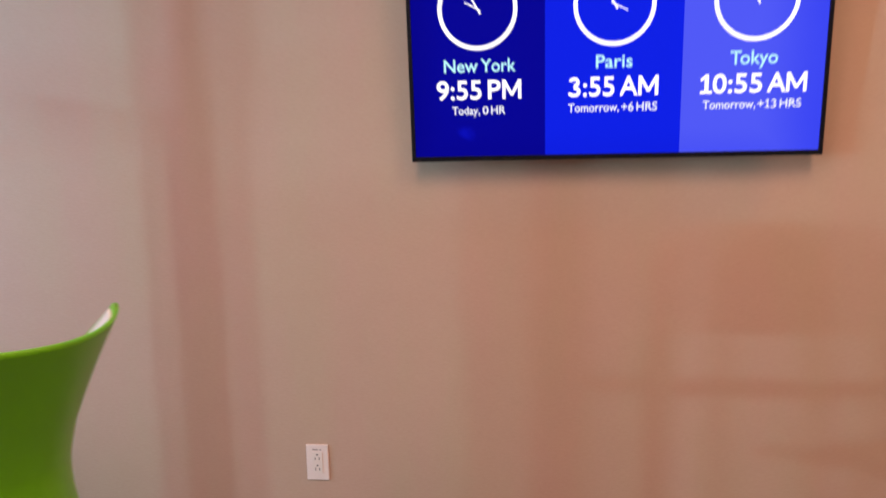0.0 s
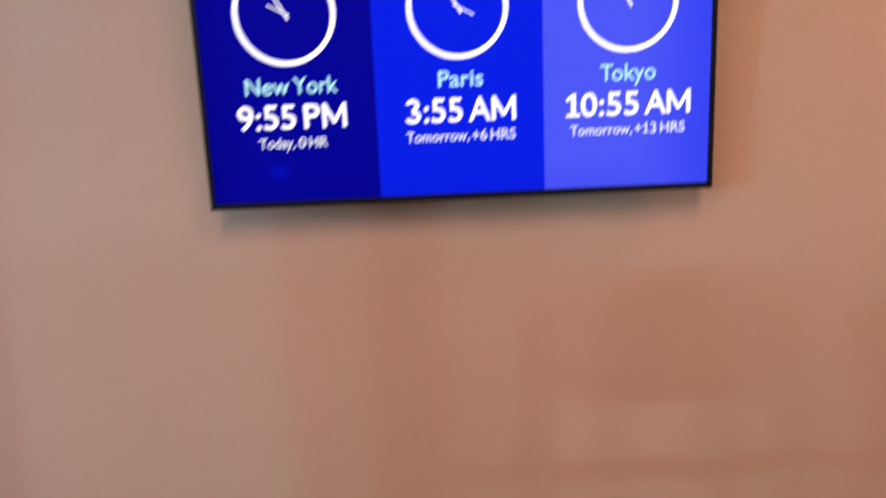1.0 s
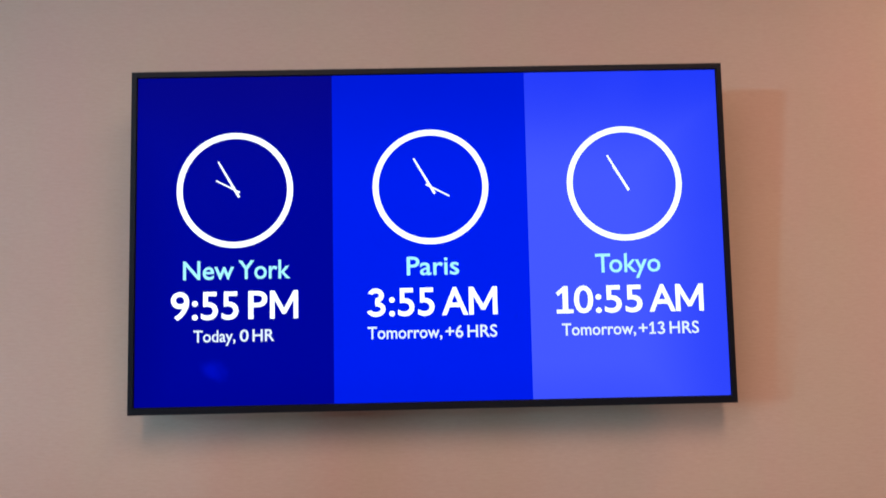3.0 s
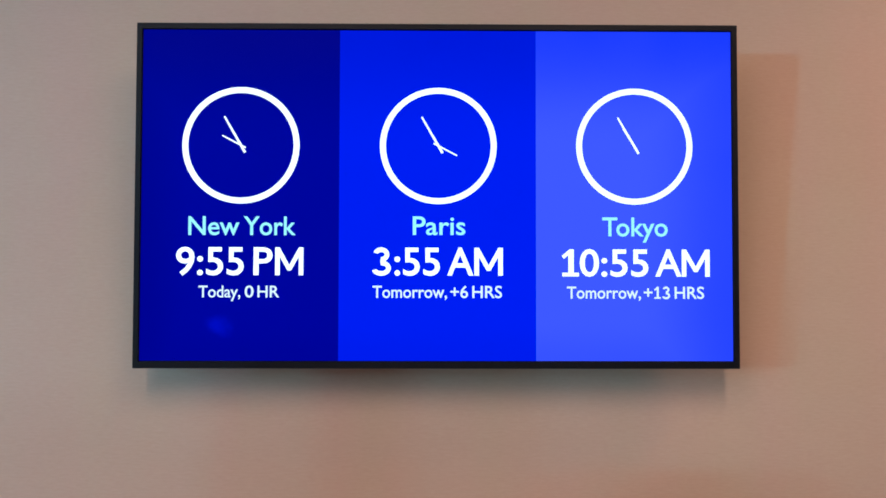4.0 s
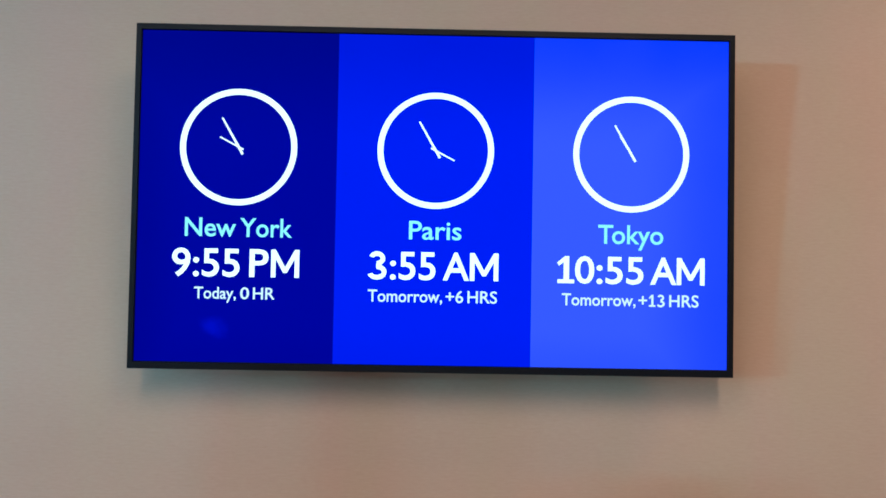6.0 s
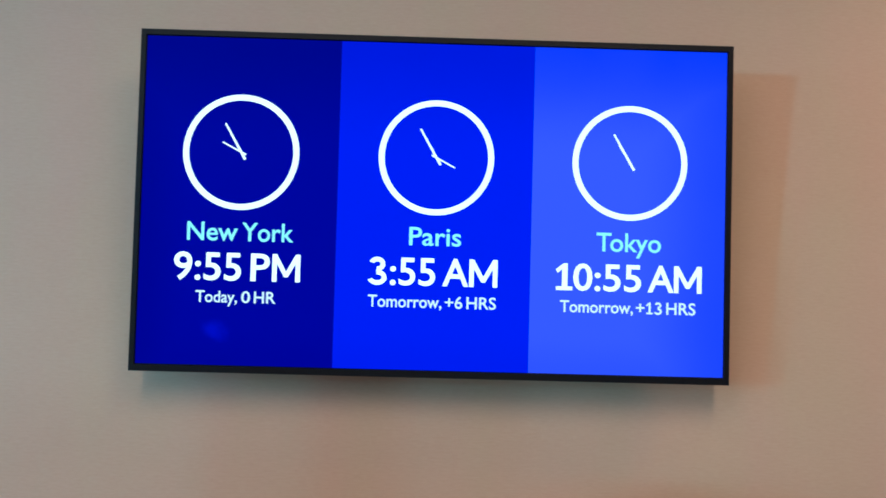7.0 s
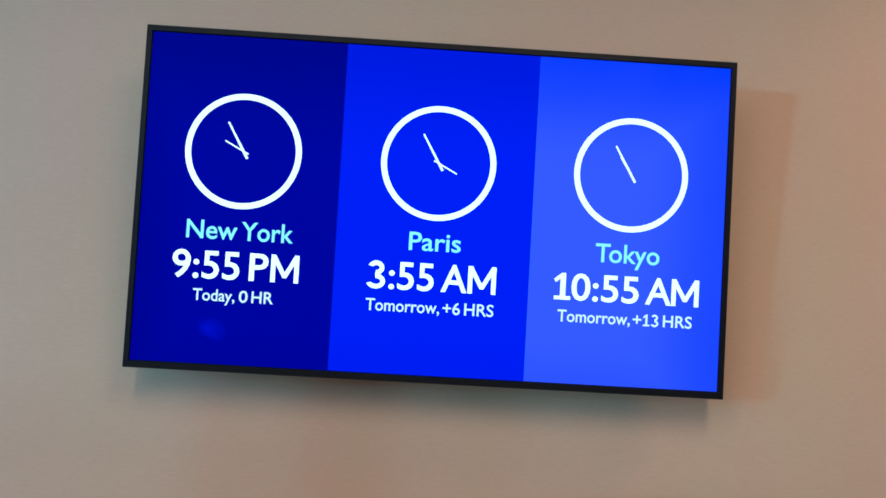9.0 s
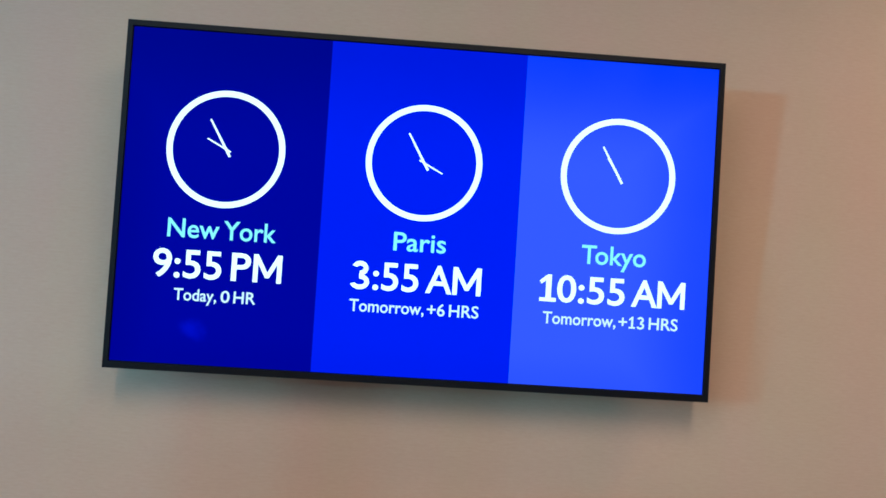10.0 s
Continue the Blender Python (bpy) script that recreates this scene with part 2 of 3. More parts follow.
def structure(name, bm, material, label):
    return tagged(finish(name, bm, material), label, kind="structure")


# ---- the room ----
W_X, E_X, S_Y, TOP = -2.5, 2.7, -5.4, 2.7
structure("floor", box(-7.2, E_X + 0.15, S_Y - 0.15, 0.15, -0.12, 0.0), CARPET, "dark grey carpet floor")
structure("ceiling", box(-7.2, E_X + 0.15, S_Y - 0.15, 0.15, TOP, TOP + 0.12), TILE, "white ceiling")
structure("wall_north", box(-7.2, E_X + 0.15, 0.0, 0.15, 0.0, TOP), WALL, "beige woven wallcovering on the display wall")
structure("wall_east", box(E_X, E_X + 0.15, S_Y, 0.0, 0.0, TOP), WALL, "beige wallcovered side wall")
structure("wall_south", box(-7.2, E_X, S_Y - 0.15, S_Y, 0.0, TOP), PLASTER, "plain pale wall behind the walk")
structure("wall_corridor", box(-7.2, -7.05, S_Y, 0.0, 0.0, TOP), PLASTER, "plain pale corridor wall")
# the unseen corridor side: two wide openings, with posts added to cast shadow bands
west = box(W_X - 0.12, W_X, -0.10, 0.0, 0.0, TOP)
box(W_X - 0.12, W_X, S_Y, -3.3, 0.0, TOP, bm=west)
box(W_X - 0.12, W_X, -3.3, -0.10, 2.4, TOP, bm=west)
structure("wall_west", west, PLASTER, "plain pale wall with wide openings to the corridor")
# unseen posts added where their shadows band the wall
structure("shadow_post", box(W_X, W_X + 0.05, -1.605, -1.478, 0.0, 2.4, 0.004), BASE, "unseen brown painted post between two openings, added to cast a shadow band")
structure("shadow_post_low", box(W_X, W_X + 0.05, -1.062, -0.948, 0.0, 1.62, 0.003), BASE, "unseen brown shoulder-high post, added to cast a low shadow band")
# unseen bar, placed for the thin shadow line low on the wall
shadow_bar = box(W_X + 0.05, -1.80, -1.555, -1.530, 0.950, 0.974, 0.003)
structure("shadow_bar", shadow_bar, BASE, "unseen slim brown bar beside the opening, added to cast a thin shadow line")
# unseen slats, added for faint upright shadow streaks on the wall
slat_row = empty("shadow_slats", "unseen low row of slim brown upright slats, added to cast faint wall streaks", "screen", pose(W_X + 0.02, 0, 0))
part("head_rail", box(-0.004, 0.004, -1.478, -1.062, 1.730, 1.734, 0.001), BASE, slat_row)
part("foot_rail", box(-0.004, 0.004, -1.478, -1.062, 1.592, 1.596, 0.001), BASE, slat_row)
for y, w in ((-1.405, 0.018), (-1.315, 0.020), (-1.25, 0.010), (-1.20, 0.016), (-1.15, 0.010), (-1.10, 0.014)):
    part("slat", box(-0.003, 0.003, y - w, y + w, 1.596, 1.730, 0.001), BASE, slat_row)
structure("baseboard", box(W_X, E_X, -0.014, 0.0, 0.0, 0.10, 0.003), BASE, "brown baseboard along the display wall")


def troffer(name, x, y, sx, sy, label):
    t = empty(name, label, "ceiling light", pose(x, y, TOP))
    fr = bmesh.new()
    for a in ((-sx / 2 - .03, -sx / 2, -sy / 2 - .03, sy / 2 + .03), (sx / 2, sx / 2 + .03, -sy / 2 - .03, sy / 2 + .03),
              (-sx / 2, sx / 2, -sy / 2 - .03, -sy / 2), (-sx / 2, sx / 2, sy / 2, sy / 2 + .03)):
        box(*a, -0.03, 0.0, bm=fr)
    part("frame", fr, PLASTER, t)
    part("diffuser", box(-sx / 2, sx / 2, -sy / 2, sy / 2, -0.02, -0.004), LIT, t)
    return t


for sx in (-0.55, 0.55):
    troffer("ceiling_light", sx, -1.9, 0.15, 1.6, "narrow white ceiling light strip, lit")
# two unseen ceiling panels that belong to the added fill
troffer("ceiling_light", -1.60, -3.3, 0.6, 1.2, "unseen rectangular white ceiling light, lit, added as fill")
troffer("ceiling_light", 0.3, -4.5, 0.6, 1.2, "unseen rectangular white ceiling light, lit, added as fill")
down = empty("downlight", "small round warm ceiling downlight, lit", "ceiling light", pose(1.75, -0.62, TOP))
ring = bmesh.new()
bmesh.ops.create_cone(ring, cap_ends=False, segments=32, radius1=0.12, radius2=0.105, depth=0.03, matrix=Matrix.Translation((0, 0, -0.015)))
part("rim", ring, PLASTER, down)
lens = bmesh.new()
bmesh.ops.create_circle(lens, cap_ends=True, segments=32, radius=0.104, matrix=Matrix.Translation((0, 0, -0.012)))
part("diffuser", lens, LIT, down)

# unseen helper light boxes, a pair on each slim stand, dark visors limiting their reach
def helper_rig(at, way, visor):
    stand = empty("helper_rig", "unseen pair of small cool white lit panels on a dark stand, added to tint the wall", "lamp", Matrix.Translation((at.x, at.y, 0)), "corridor lamps")
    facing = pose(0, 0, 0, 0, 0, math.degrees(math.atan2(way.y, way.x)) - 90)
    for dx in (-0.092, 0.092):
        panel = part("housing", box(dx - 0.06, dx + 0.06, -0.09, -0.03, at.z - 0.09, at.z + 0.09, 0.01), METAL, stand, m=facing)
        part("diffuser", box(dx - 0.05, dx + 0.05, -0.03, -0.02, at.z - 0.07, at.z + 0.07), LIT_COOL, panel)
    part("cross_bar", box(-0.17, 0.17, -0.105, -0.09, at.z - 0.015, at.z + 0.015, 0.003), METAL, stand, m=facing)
    part("visor", box(-0.55, 0.55, -0.03, 0.90, visor, visor + 0.010, 0.002), METAL, stand, "thin dark visor plate, added to cut off the helper light", m=facing)
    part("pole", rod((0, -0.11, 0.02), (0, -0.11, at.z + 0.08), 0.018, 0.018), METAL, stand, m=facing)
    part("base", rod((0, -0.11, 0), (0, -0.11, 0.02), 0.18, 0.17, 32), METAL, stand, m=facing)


helper_rig(LAMP_AT, LAMP_WAY, 1.952)
helper_rig(LOW_AT, LOW_WAY, 1.380)


# an unseen lit panel on a stand, added only for its light
def helper_panel(at, half_wide, half_high, label):
    lamp = empty("helper_lamp", label, "lamp", Matrix.Translation((at.x, at.y, 0)), "corridor lamps")
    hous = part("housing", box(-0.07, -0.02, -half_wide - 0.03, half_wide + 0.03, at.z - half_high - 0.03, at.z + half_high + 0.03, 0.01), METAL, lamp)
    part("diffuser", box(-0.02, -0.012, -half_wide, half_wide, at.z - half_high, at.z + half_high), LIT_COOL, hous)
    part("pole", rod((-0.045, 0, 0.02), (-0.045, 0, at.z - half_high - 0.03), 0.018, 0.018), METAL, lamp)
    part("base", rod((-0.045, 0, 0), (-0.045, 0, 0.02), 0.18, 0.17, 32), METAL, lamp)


helper_panel(NEAR_AT, 0.11, 0.20, "unseen tall bluish lit panel on a stand, added to graze the wall")
helper_panel(SIDE_AT, 0.06, 0.15, "unseen small bluish lit panel on a stand, added to brighten the wall's left end")

# ---- the wall display ----
WID, HEI, TILT = 1.100, 0.6285, 5.5
BOTTOM = (0.0, -0.0786, 1.379)
tv = empty("television", "black-framed flat display showing three world clocks, tilted forward on the wall", "television",
           pose(*BOTTOM, TILT, 0, 0))
# local: x across, y into the wall, z up along the display
L_IN, R_IN, B_IN, T_IN = -0.5400, 0.5400, 0.0112, 0.6178
fr = bmesh.new()
outer = [(-WID / 2, -0.0012), (WID / 2, -0.0012), (WID / 2, HEI), (-WID / 2, HEI)]
inner = [(L_IN, B_IN), (R_IN, B_IN), (R_IN, T_IN), (L_IN, T_IN)]
rings = []
for pts, y in ((outer, 0.024), (outer, 0.0016), ([(x * 0.9988, 0.0008 + z * 0.9975) for x, z in outer], 0.0), (inner, 0.0), (inner, 0.010)):
    rings.append([fr.verts.new((x, y, z)) for x, z in pts])
for a, b in zip(rings, rings[1:]):
    for i in range(4):
        fr.faces.new((a[i], a[(i + 1) % 4], b[(i + 1) % 4], b[i]))
part("bezel", fr, BLACK, tv, "slim black plastic bezel")
back = box(-WID / 2 + 0.004, WID / 2 - 0.004, 0.012, 0.030, 0.004, HEI - 0.004, 0.004)
box(-0.40, 0.40, 0.030, 0.044, 0.06, 0.50, 0.006, bm=back)
part("back_cover", back, BLACK, tv, "black back cover")
edge = bmesh.new()
lip = 0.0012
rings = []
for d in (0.0, lip):
    rings.append([edge.verts.new((x, 0.0045, z)) for x, z in
                  ((L_IN + d, B_IN + d), (R_IN - d, B_IN + d), (R_IN - d, T_IN - d), (L_IN + d, T_IN - d))])
for i in range(4):
    edge.faces.new((rings[0][i], rings[0][(i + 1) % 4], rings[1][(i + 1) % 4], rings[1][i]))
part("black_border", edge, GLASS_EDGE, tv, "black edge of the display glass")
screen = part("screen", box(L_IN, R_IN, 0.0055, 0.010, B_IN, T_IN), GLASS_EDGE, tv, "lit blue display with three clocks and white writing")

THIRD = (R_IN - L_IN - 2 * lip) / 3
for i, m in enumerate((NAVY, BLUE, VIOLET)):
    x0 = L_IN + lip + i * THIRD
    part("colour_panel", box(x0, x0 + THIRD, 0.0045, 0.0058, B_IN + lip, T_IN - lip), m, screen,
         ("navy blue panel", "bright blue panel", "light violet-blue panel")[i])

FACE = 0.0036


def disc_ring(cx, cz, r1, r0, n=96):
    bm = bmesh.new()
    a = [bm.verts.new((cx + r1 * math.sin(2 * math.pi * i / n), FACE, cz + r1 * math.cos(2 * math.pi * i / n))) for i in range(n)]
    b = [bm.verts.new((cx + r0 * math.sin(2 * math.pi * i / n), FACE, cz + r0 * math.cos(2 * math.pi * i / n))) for i in range(n)]
    for i in range(n):
        j = (i + 1) % n
        bm.faces.new((a[i], a[j], b[j], b[i]))
    return bm


def hand(cx, cz, degrees, length, tail, w0, w1, y):
    """A tapering clock hand with a round tip, by its angle from twelve."""
    bm = bmesh.new()
    d = Vector((math.sin(radians(degrees)), 0, math.cos(radians(degrees))))
    s = Vector((d.z, 0, -d.x))
    c = Vector((cx, y, cz))
    pts = [c - d * tail - s * w1 / 2, c - d * tail + s * w1 / 2, c + s * w1 / 2]
    for i in range(7):
        a = math.pi * i / 6
        pts.append(c + d * (length - w0 / 2) + s * (w0 / 2) * math.cos(a) + d * (w0 / 2) * math.sin(a))
    pts.append(c - s * w1 / 2)
    bm.faces.new([bm.verts.new(p) for p in pts])
    return bm


def outline(text, swell=0.0):
    """The flat outline of a text at size one, its strokes widened by swell to each side."""
    curve = bpy.data.curves.new("lettering", "FONT")
    curve.body, curve.size, curve.resolution_u, curve.offset = text, 1.0, 4, swell
    tmp = new("lettering", curve)
    me = bpy.data.meshes.new_from_object(tmp.evaluated_get(bpy.context.evaluated_depsgraph_get()))
    bpy.data.objects.remove(tmp)
    return me


CAPS = [v.co.y for v in outline("H").vertices]
# capital M with upright stems and a deep notch, and a figure one with a flag and a foot, in parts of their width and height
LETTER_M = ((0, 0), (0.165, 0), (0.165, 0.66), (0.435, 0.17), (0.565, 0.17), (0.835, 0.66), (0.835, 0), (1, 0), (1, 1), (0.84, 1), (0.5, 0.37), (0.16, 1), (0, 1))
FIGURE_ONE = ((0.03, 0), (1, 0), (1, 0.14), (0.70, 0.14), (0.70, 1), (0.46, 1), (0, 0.76), (0.12, 0.64), (0.38, 0.78), (0.38, 0.14), (0.03, 0.14))


def figure_three(bm, x0, x1, base, cap, stroke):
    """A round figure three: two open bowls of even stroke, the lower one larger."""
    w, h = x1 - x0, cap - base
    spine = []
    for cx, cz, rx, rz, first, last in ((0.46, 0.745, 0.42, 0.255, 162, -95), (0.46, 0.270, 0.50, 0.270, 95, -162)):
        rx, rz = rx * w - stroke / 2, rz * h - stroke / 2
        for i in range(15):
            a = radians(first + (last - first) * i / 14)
            spine.append((Vector((x0 + cx * w + rx * math.cos(a), 0, base + cz * h + rz * math.sin(a))), Vector((math.cos(a), 0, math.sin(a)))))
    for run in (spine[:15], spine[15:]):
        rows = [(bm.verts.new(p + d * stroke / 2 + Vector((0, FACE, 0))), bm.verts.new(p - d * stroke / 2 + Vector((0, FACE, 0)))) for p, d in run]
        for (a, b), (c, d) in zip(rows, rows[1:]):
            bm.faces.new((a, c, d, b))


def writing(name, words, base, cap, material, bold):
    """Flat lettering on the display, a part for each word: runs of letters with the x at which each begins and ends, base line and
    capitals' height. Strokes are widened by bold to each side."""
    sz = (cap - base - 2 * bold) / (max(CAPS) - min(CAPS))
    for runs in words:
        bm = bmesh.new()
        for text, x0, x1 in runs:
            if text == "3":
                figure_three(bm, x0, x1, base - 0.0008, cap + 0.0004, 0.172 * (cap - base))
                continue
            drawn = LETTER_M if text == "M" else FIGURE_ONE if text == "1" else None
            if drawn:
                bm.faces.new([bm.verts.new((x0 + u * (x1 - x0), FACE, base + v * (cap - base))) for u, v in drawn])
                continue
            me = outline(text, bold / sz)
            lo, hi = min(v.co.x for v in me.vertices), max(v.co.x for v in me.vertices)
            sx = (x1 - x0) / (hi - lo)
            for v in me.vertices:
                v.co = (x0 + (v.co.x - lo) * sx, FACE, base + bold + (v.co.y - min(CAPS)) * sz)
            bm.from_mesh(me)
        part(name, bm, material, screen)


RING_Z, RING_R = 0.4042, 0.1075
cities = (
    (-0.3588, 297.5, ((("New", -0.4528, -0.3600),), (("York", -0.3526, -0.2578),)), 0.2400, 0.2742,
     ((("9:55", -0.4745, -0.3516),), (("P", -0.3340, -0.2994), ("M", -0.2948, -0.2436))), 0.1672, 0.2180,
     ((("Today,", -0.4332, -0.3571),), (("0", -0.3496, -0.3333),), (("HR", -0.3264, -0.2868),)), 0.1268, 0.1483),
    (0.0012, 117.5, ((("Paris", -0.0452, 0.0508),),), 0.2410, 0.2750,
     ((("3", -0.1186, -0.0832), (":55", -0.0784, 0.0046)), (("A", 0.0176, 0.0660), ("M", 0.0672, 0.1192))), 0.1672, 0.2180,
     ((("Tomorrow,", -0.1179, 0.0176),), (("+6", 0.0235, 0.0559),), (("HRS", 0.0635, 0.1177),)), 0.1264, 0.1486),
    (0.3602, 327.5, ((("T", 0.3009, 0.3286), ("okyo", 0.3264, 0.4206)),), 0.2393, 0.2740,
     ((("1", 0.2265, 0.2580), ("0:55", 0.2593, 0.3849)), (("A", 0.3972, 0.4456), ("M", 0.4458, 0.4970))), 0.1660, 0.2156,
     ((("Tomorrow,", 0.2358, 0.3709),), (("+", 0.3759, 0.3921), ("1", 0.3950, 0.4072), ("3", 0.4099, 0.4249)), (("HRS", 0.4324, 0.4864),)), 0.1257, 0.1477),
)
for cx, hour, city, c0, c1, time_words, t0, t1, note, n0, n1 in cities:
    part("clock_ring", disc_ring(cx, RING_Z, RING_R - 0.0007, RING_R - 0.0117), WHITE, screen, "white clock ring")
    part("hour_hand", hand(cx, RING_Z, hour, 0.0392, 0.0100, 0.0026, 0.0030, FACE), WHITE, screen)
    part("minute_hand", hand(cx, RING_Z, 330.0, 0.0615, 0.0155, 0.0032, 0.0046, FACE - 0.0006), WHITE, screen)
    writing("city_name", city, c0, c1, ICE, 0.0006)
    writing("clock_time", time_words, t0, t1, WHITE, 0.0009)
    writing("day_note", note, n0, n1, SOFT_WHITE, 0.0004)

# wall mount behind the display
mount = bmesh.new()
box(-0.24, 0.24, -0.006, 0.0, 1.52, 1.90, 0.001, bm=mount)
tv_mount = tagged(finish("wall_mount", mount, METAL), "dark steel tilting wall plate behind the display", "wall mount")
for x in (-0.2, 0.2):
    part("arm", rod((x, -0.004, 1.60), (x, -0.070, 1.62), 0.012, 0.012, 12), METAL, tv_mount)
    part("arm", rod((x, -0.004, 1.85), (x, -0.092, 1.86), 0.012, 0.012, 12), METAL, tv_mount)

# ---- the socket ----
OX, OZ = -0.8851, 0.450
socket = empty("power_outlet", "ivory plastic wall plate with two three-hole sockets", "outlet", pose(OX, 0, OZ))
part("plate", box(-0.0350, 0.0350, -0.0055, 0.0, -0.0575, 0.0575, 0.0022, 3), PLATE, socket)
part("insert", box(-0.0165, 0.0165, -0.0075, -0.0050, -0.0335, 0.0335, 0.0008), CREAM, socket)
for dz in (0.0165, -0.0185):
    for dx, w, h in ((-0.0064, 0.0020, 0.0076), (0.0064, 0.0020, 0.0092)):
        part("slot", box(dx - w / 2, dx + w / 2, -0.0082, -0.0070, dz - h / 2 - 0.003, dz + h / 2 - 0.003), SLOT, socket)
    part("slot", rod((0, -0.0070, dz + 0.0090), (0, -0.0082, dz + 0.0090), 0.0026, 0.0026, 14), SLOT, socket)
for x0, x1 in ((-0.0150, 0.0030), (0.0080, 0.0130)):
    part("printed_bar", box(x0, x1, -0.0060, -0.0050, 0.0395, 0.0435), INK, socket)
for dz in (0.0485, -0.0485):
    part("screw", rod((0, -0.0050, dz), (0, -0.0062, dz), 0.0030, 0.0026, 16), PLATE, socket)


# ---- the tall chair ----
PROFILE = ((0.760, 0.202), (0.800, 0.186), (0.860, 0.156), (0.910, 0.148), (0.947, 0.146), (0.972, 0.148), (1.020, 0.158),
           (1.057, 0.171), (1.100, 0.188), (1.143, 0.207), (1.173, 0.223), (1.204, 0.238), (1.260, 0.250))


def radius(z):
    for (z0, r0), (z1, r1) in zip(PROFILE, PROFILE[1:]):
        if z <= z1:
            return r0 + (r1 - r0) * max(0.0, (z - z0) / (z1 - z0))
    return PROFILE[-1][1]


def back_point(u, s, inward=0.0):
    """A point of the curved back: u round it from -1 to 1, s from the seat (0) to the top edge (1); the hollow side faces +y."""
    a = abs(u)
    top = 1.198 - 0.005 * a - 0.011 * math.sin(math.pi * a)
    z = 0.762 + (top - 0.762) * s
    r = (radius(z - 0.008) + radius(z) + radius(z + 0.008)) / 3 - inward
    phi = u * (1.42 + min(0.38, 2.2 * (1 - s)))
    return Vector((r * math.sin(phi), 0.02 - r * math.cos(phi) - 0.05 * max(0.0, s - 0.5) * (1 - a ** 2), z))


def back_shell(inner, outer, u_max, s0, s1, nu=48, ns=44):
    bm = bmesh.new()
    us = [u_max * (2 * i / nu - 1) for i in range(nu + 1)]
    ss = [s0 + (s1 - s0) * j / ns for j in range(ns + 1)]
    sheets = [[[bm.verts.new(back_point(u, s, d)) for u in us] for s in ss] for d in (inner, outer)]
    kept = set()
    for j in range(ns):
        for i in range(nu):
            u, s = (us[i] + us[i + 1]) / 2, (ss[j] + ss[j + 1]) / 2
            if (u / 0.62) ** 4 + ((s - 0.20) / 0.165) ** 4 >= 1:     # an added hand hole, out of view, to let light through to the wall
                kept.add((i, j))
    p, q = sheets
    for i, j in sorted(kept):
        bm.faces.new((p[j][i], p[j][i + 1], p[j + 1][i + 1], p[j + 1][i]))
        bm.faces.new((q[j][i], q[j + 1][i], q[j + 1][i + 1], q[j][i + 1]))
        for (a, b), nb in ((((i, j), (i + 1, j)), (i, j - 1)), (((i + 1, j), (i + 1, j + 1)), (i + 1, j)),
                           (((i + 1, j + 1), (i, j + 1)), (i, j + 1)), (((i, j + 1), (i, j)), (i - 1, j))):
            if nb not in kept:
                bm.faces.new((p[a[1]][a[0]], q[a[1]][a[0]], q[b[1]][b[0]], p[b[1]][b[0]]))
    bmesh.ops.delete(bm, geom=[v for v in bm.verts if not v.link_faces], context="VERTS")
    return bm


def seat_dish(lift, thick, reach, rings=10, n=56):
    """A shallow round seat pan, longer towards its front."""
    bm = bmesh.new()
    sheets = []
    for d in (lift, lift - thick):
        rows = [[bm.verts.new((0, 0.06, 0.742 + d))]]
        for k in range(1, rings + 1):
            f = k / rings
            row = []
            for i in range(n):
                a = 2 * math.pi * i / n
                front = max(0.0, math.sin(a))
                r = f * reach * (0.206 + 0.035 * front)
                z = 0.742 + 0.026 * f ** 3 * (1 - 1.3 * front ** 2) + d
                row.append(bm.verts.new((r * math.cos(a), 0.02 + 0.04 * (1 - f) + r * math.sin(a) * (1 + 0.12 * front), z)))
            rows.append(row)
        sheets.append(rows)
    for rows in sheets:
        for i in range(n):
            bm.faces.new((rows[0][0], rows[1][i], rows[1][(i + 1) % n]))
        for a, b in zip(rows[1:], rows[2:]):
            for i in range(n):
                bm.faces.new((a[i], b[i], b[(i + 1) % n], a[(i + 1) % n]))
    a, b = sheets[0][-1], sheets[1][-1]
    for i in range(n):
        bm.faces.new((a[i], a[(i + 1) % n], b[(i + 1) % n], b[i]))
    return bm


chair = empty("bar_chair", "tall lime green plastic chair, white inside, on chromed legs", "chair", pose(-1.055, -1.250, 0.0, 0, 0, 45))
part("back", back_shell(0.002, -0.006, 1.0, 0.0, 1.0), GREEN, chair, "lime green plastic outer shell", True)
part("back_lining", back_shell(0.005, 0.0015, 0.975, 0.02, 0.985), CREAM, chair, "white plastic inside of the back", True)
part("seat", seat_dish(0.0, 0.009, 1.0), GREEN, chair, "lime green plastic seat pan", True)
part("seat_lining", seat_dish(0.004, 0.003, 0.96), CREAM, chair, "white plastic seat surface", True)
part("seat_mount", box(-0.11, 0.11, -0.05, 0.17, 0.712, 0.732, 0.005), METAL, chair, "dark steel plate under the seat")
for sx, sy in ((-1, -1), (1, -1), (-1, 1), (1, 1)):
    topp = (sx * 0.095, 0.05 + 0.095 * sy, 0.722)
    foot = (sx * 0.200, 0.05 + 0.200 * sy, 0.006)
    leg = part("leg", rod(foot, topp, 0.010, 0.012), CHROME, chair, "slim chromed steel leg", True)
    part("foot_cap", rod((foot[0], foot[1], 0.0), (foot[0], foot[1], 0.014), 0.014, 0.013), BLACK, leg)
R_FOOT = 0.200 - 0.105 * 0.30 / 0.716
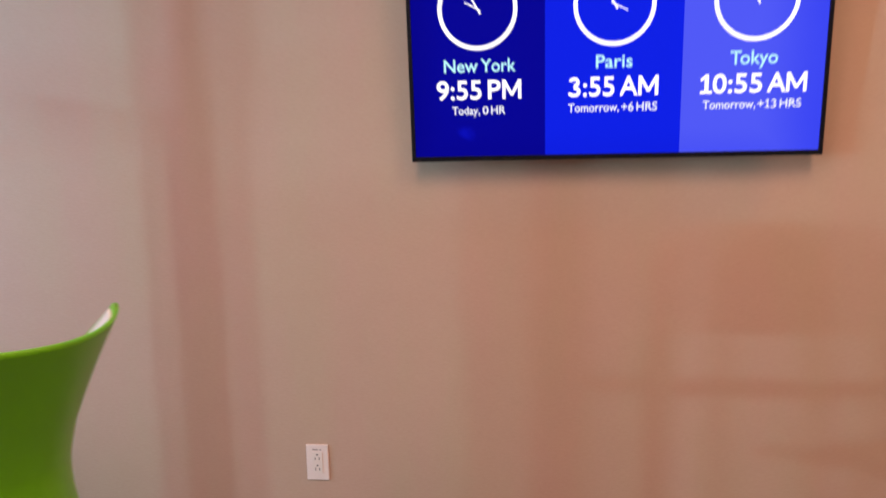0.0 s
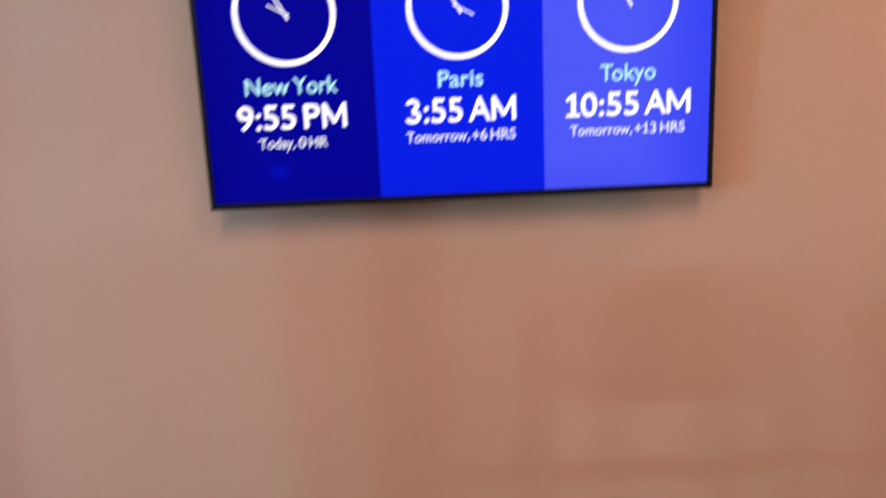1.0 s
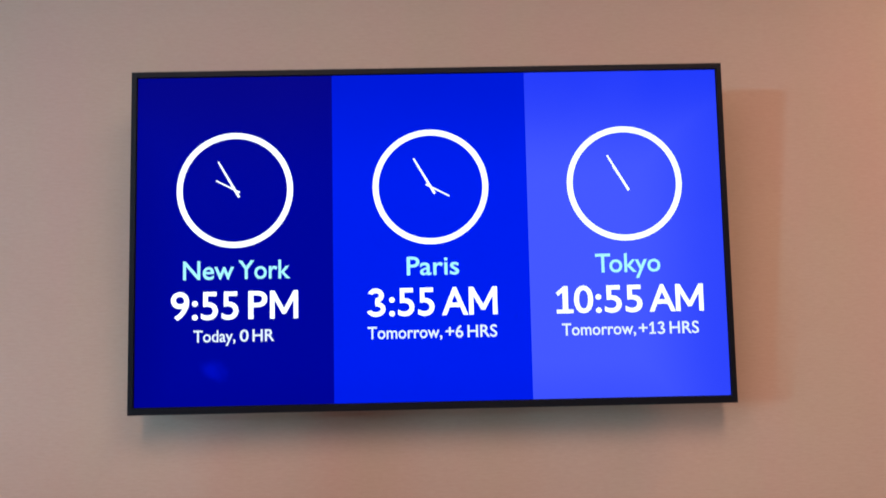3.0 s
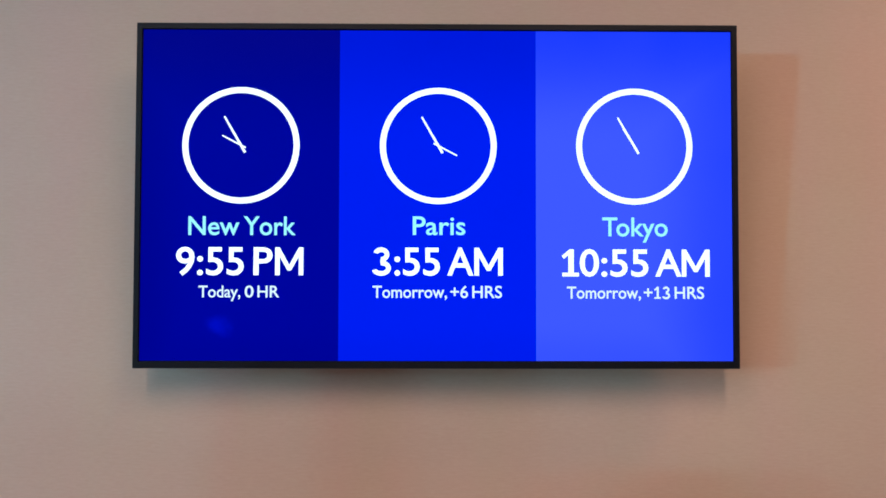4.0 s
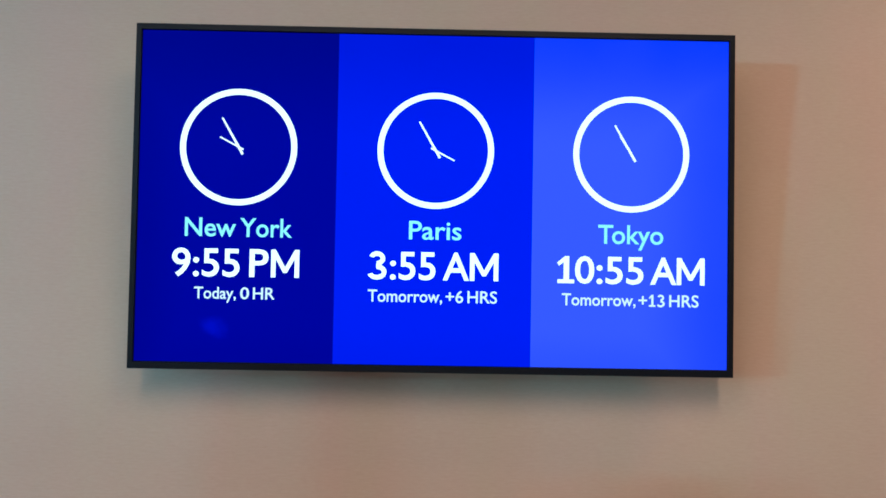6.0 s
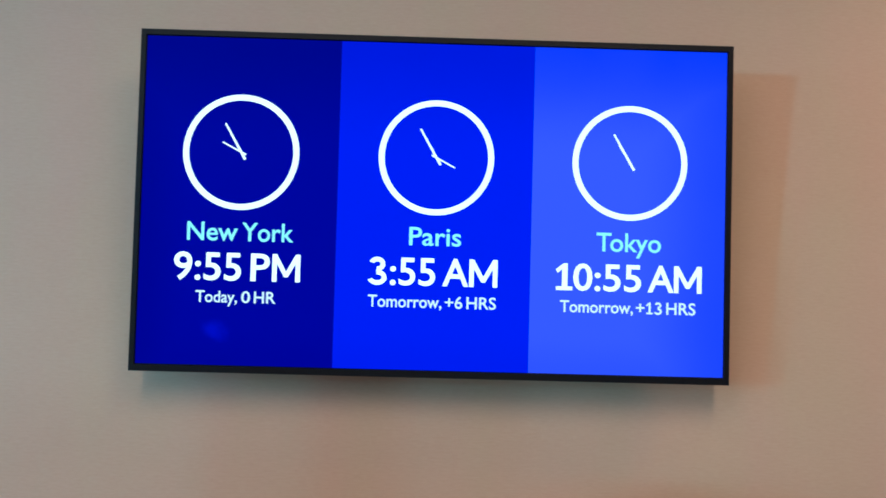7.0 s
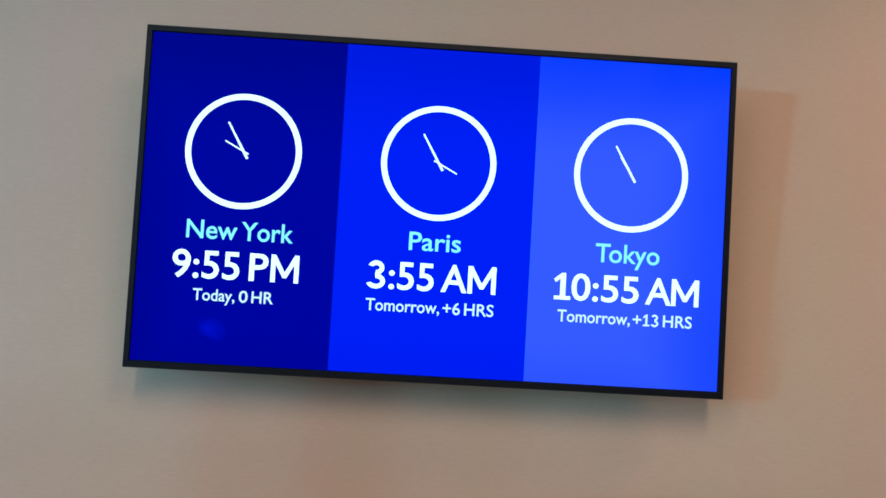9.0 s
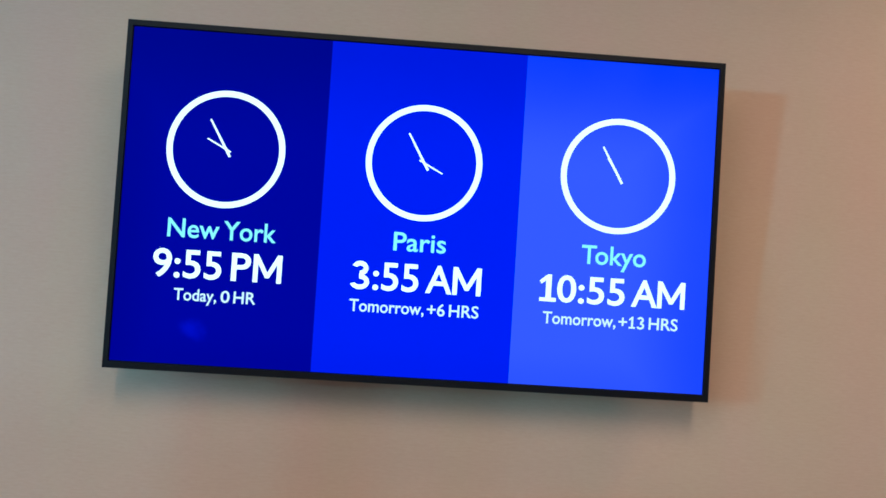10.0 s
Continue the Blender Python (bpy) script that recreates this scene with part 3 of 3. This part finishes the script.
for (ax, ay), (bx, by) in (((-1, -1), (1, -1)), ((1, -1), (1, 1)), ((1, 1), (-1, 1)), ((-1, 1), (-1, -1))):
    part("footrest", rod((ax * R_FOOT, 0.05 + ay * R_FOOT, 0.306), (bx * R_FOOT, 0.05 + by * R_FOOT, 0.306), 0.008, 0.008), CHROME, chair)


# an unseen plain high chair, added so its slotted back shadows the wall
def slab(pts, y0, y1):
    bm = bmesh.new()
    a = [bm.verts.new((x, y0, z)) for x, z in pts]
    b = [bm.verts.new((x, y1, z)) for x, z in pts]
    bm.faces.new(a)
    bm.faces.new(b[::-1])
    for i in range(len(pts)):
        j = (i + 1) % len(pts)
        bm.faces.new((a[j], a[i], b[i], b[j]))
    bmesh.ops.recalc_face_normals(bm, faces=bm.faces[:])
    bmesh.ops.bevel(bm, geom=bm.edges[:], offset=0.003, segments=1, affect="EDGES")
    return bm


side = empty("shadow_chair", "unseen brown wooden high chair with a slotted back, added to cast a wall shadow", "chair", pose(-1.710, -1.30, 0.0))
shoulder = [(0.155, 1.030)] + [(0.155 - 0.055 * (1 - math.cos(radians(a))), 1.13 + 0.105 * math.sin(radians(a))) for a in range(0, 91, 15)]
shoulder += [(0.06, 1.243), (0.03, 1.246)]
part("backrest", slab(shoulder + [(-x, z) for x, z in reversed(shoulder)], -0.010, 0.010), BASE, side)
part("back_rail", slab([(-0.152, 0.905), (0.152, 0.905), (0.150, 0.940), (-0.150, 0.940)], -0.009, 0.009), BASE, side)
part("seat", slab([(-0.19, 0.620), (0.19, 0.620), (0.19, 0.650), (-0.19, 0.650)], -0.40, -0.012), BASE, side)
for sx in (-1, 1):
    part("stile", slab([(sx * 0.150, 0.0), (sx * 0.175, 0.0), (sx * 0.165, 0.96), (sx * 0.152, 1.029), (sx * 0.135, 1.029)], -0.011, 0.011), BASE, side)
    part("leg", slab([(sx * 0.150, 0.0), (sx * 0.180, 0.0), (sx * 0.180, 0.618), (sx * 0.150, 0.618)], -0.39, -0.362), BASE, side)
    part("stretcher", box(min(sx * 0.158, sx * 0.172), max(sx * 0.158, sx * 0.172), -0.362, -0.012, 0.25, 0.28, 0.002), BASE, side)
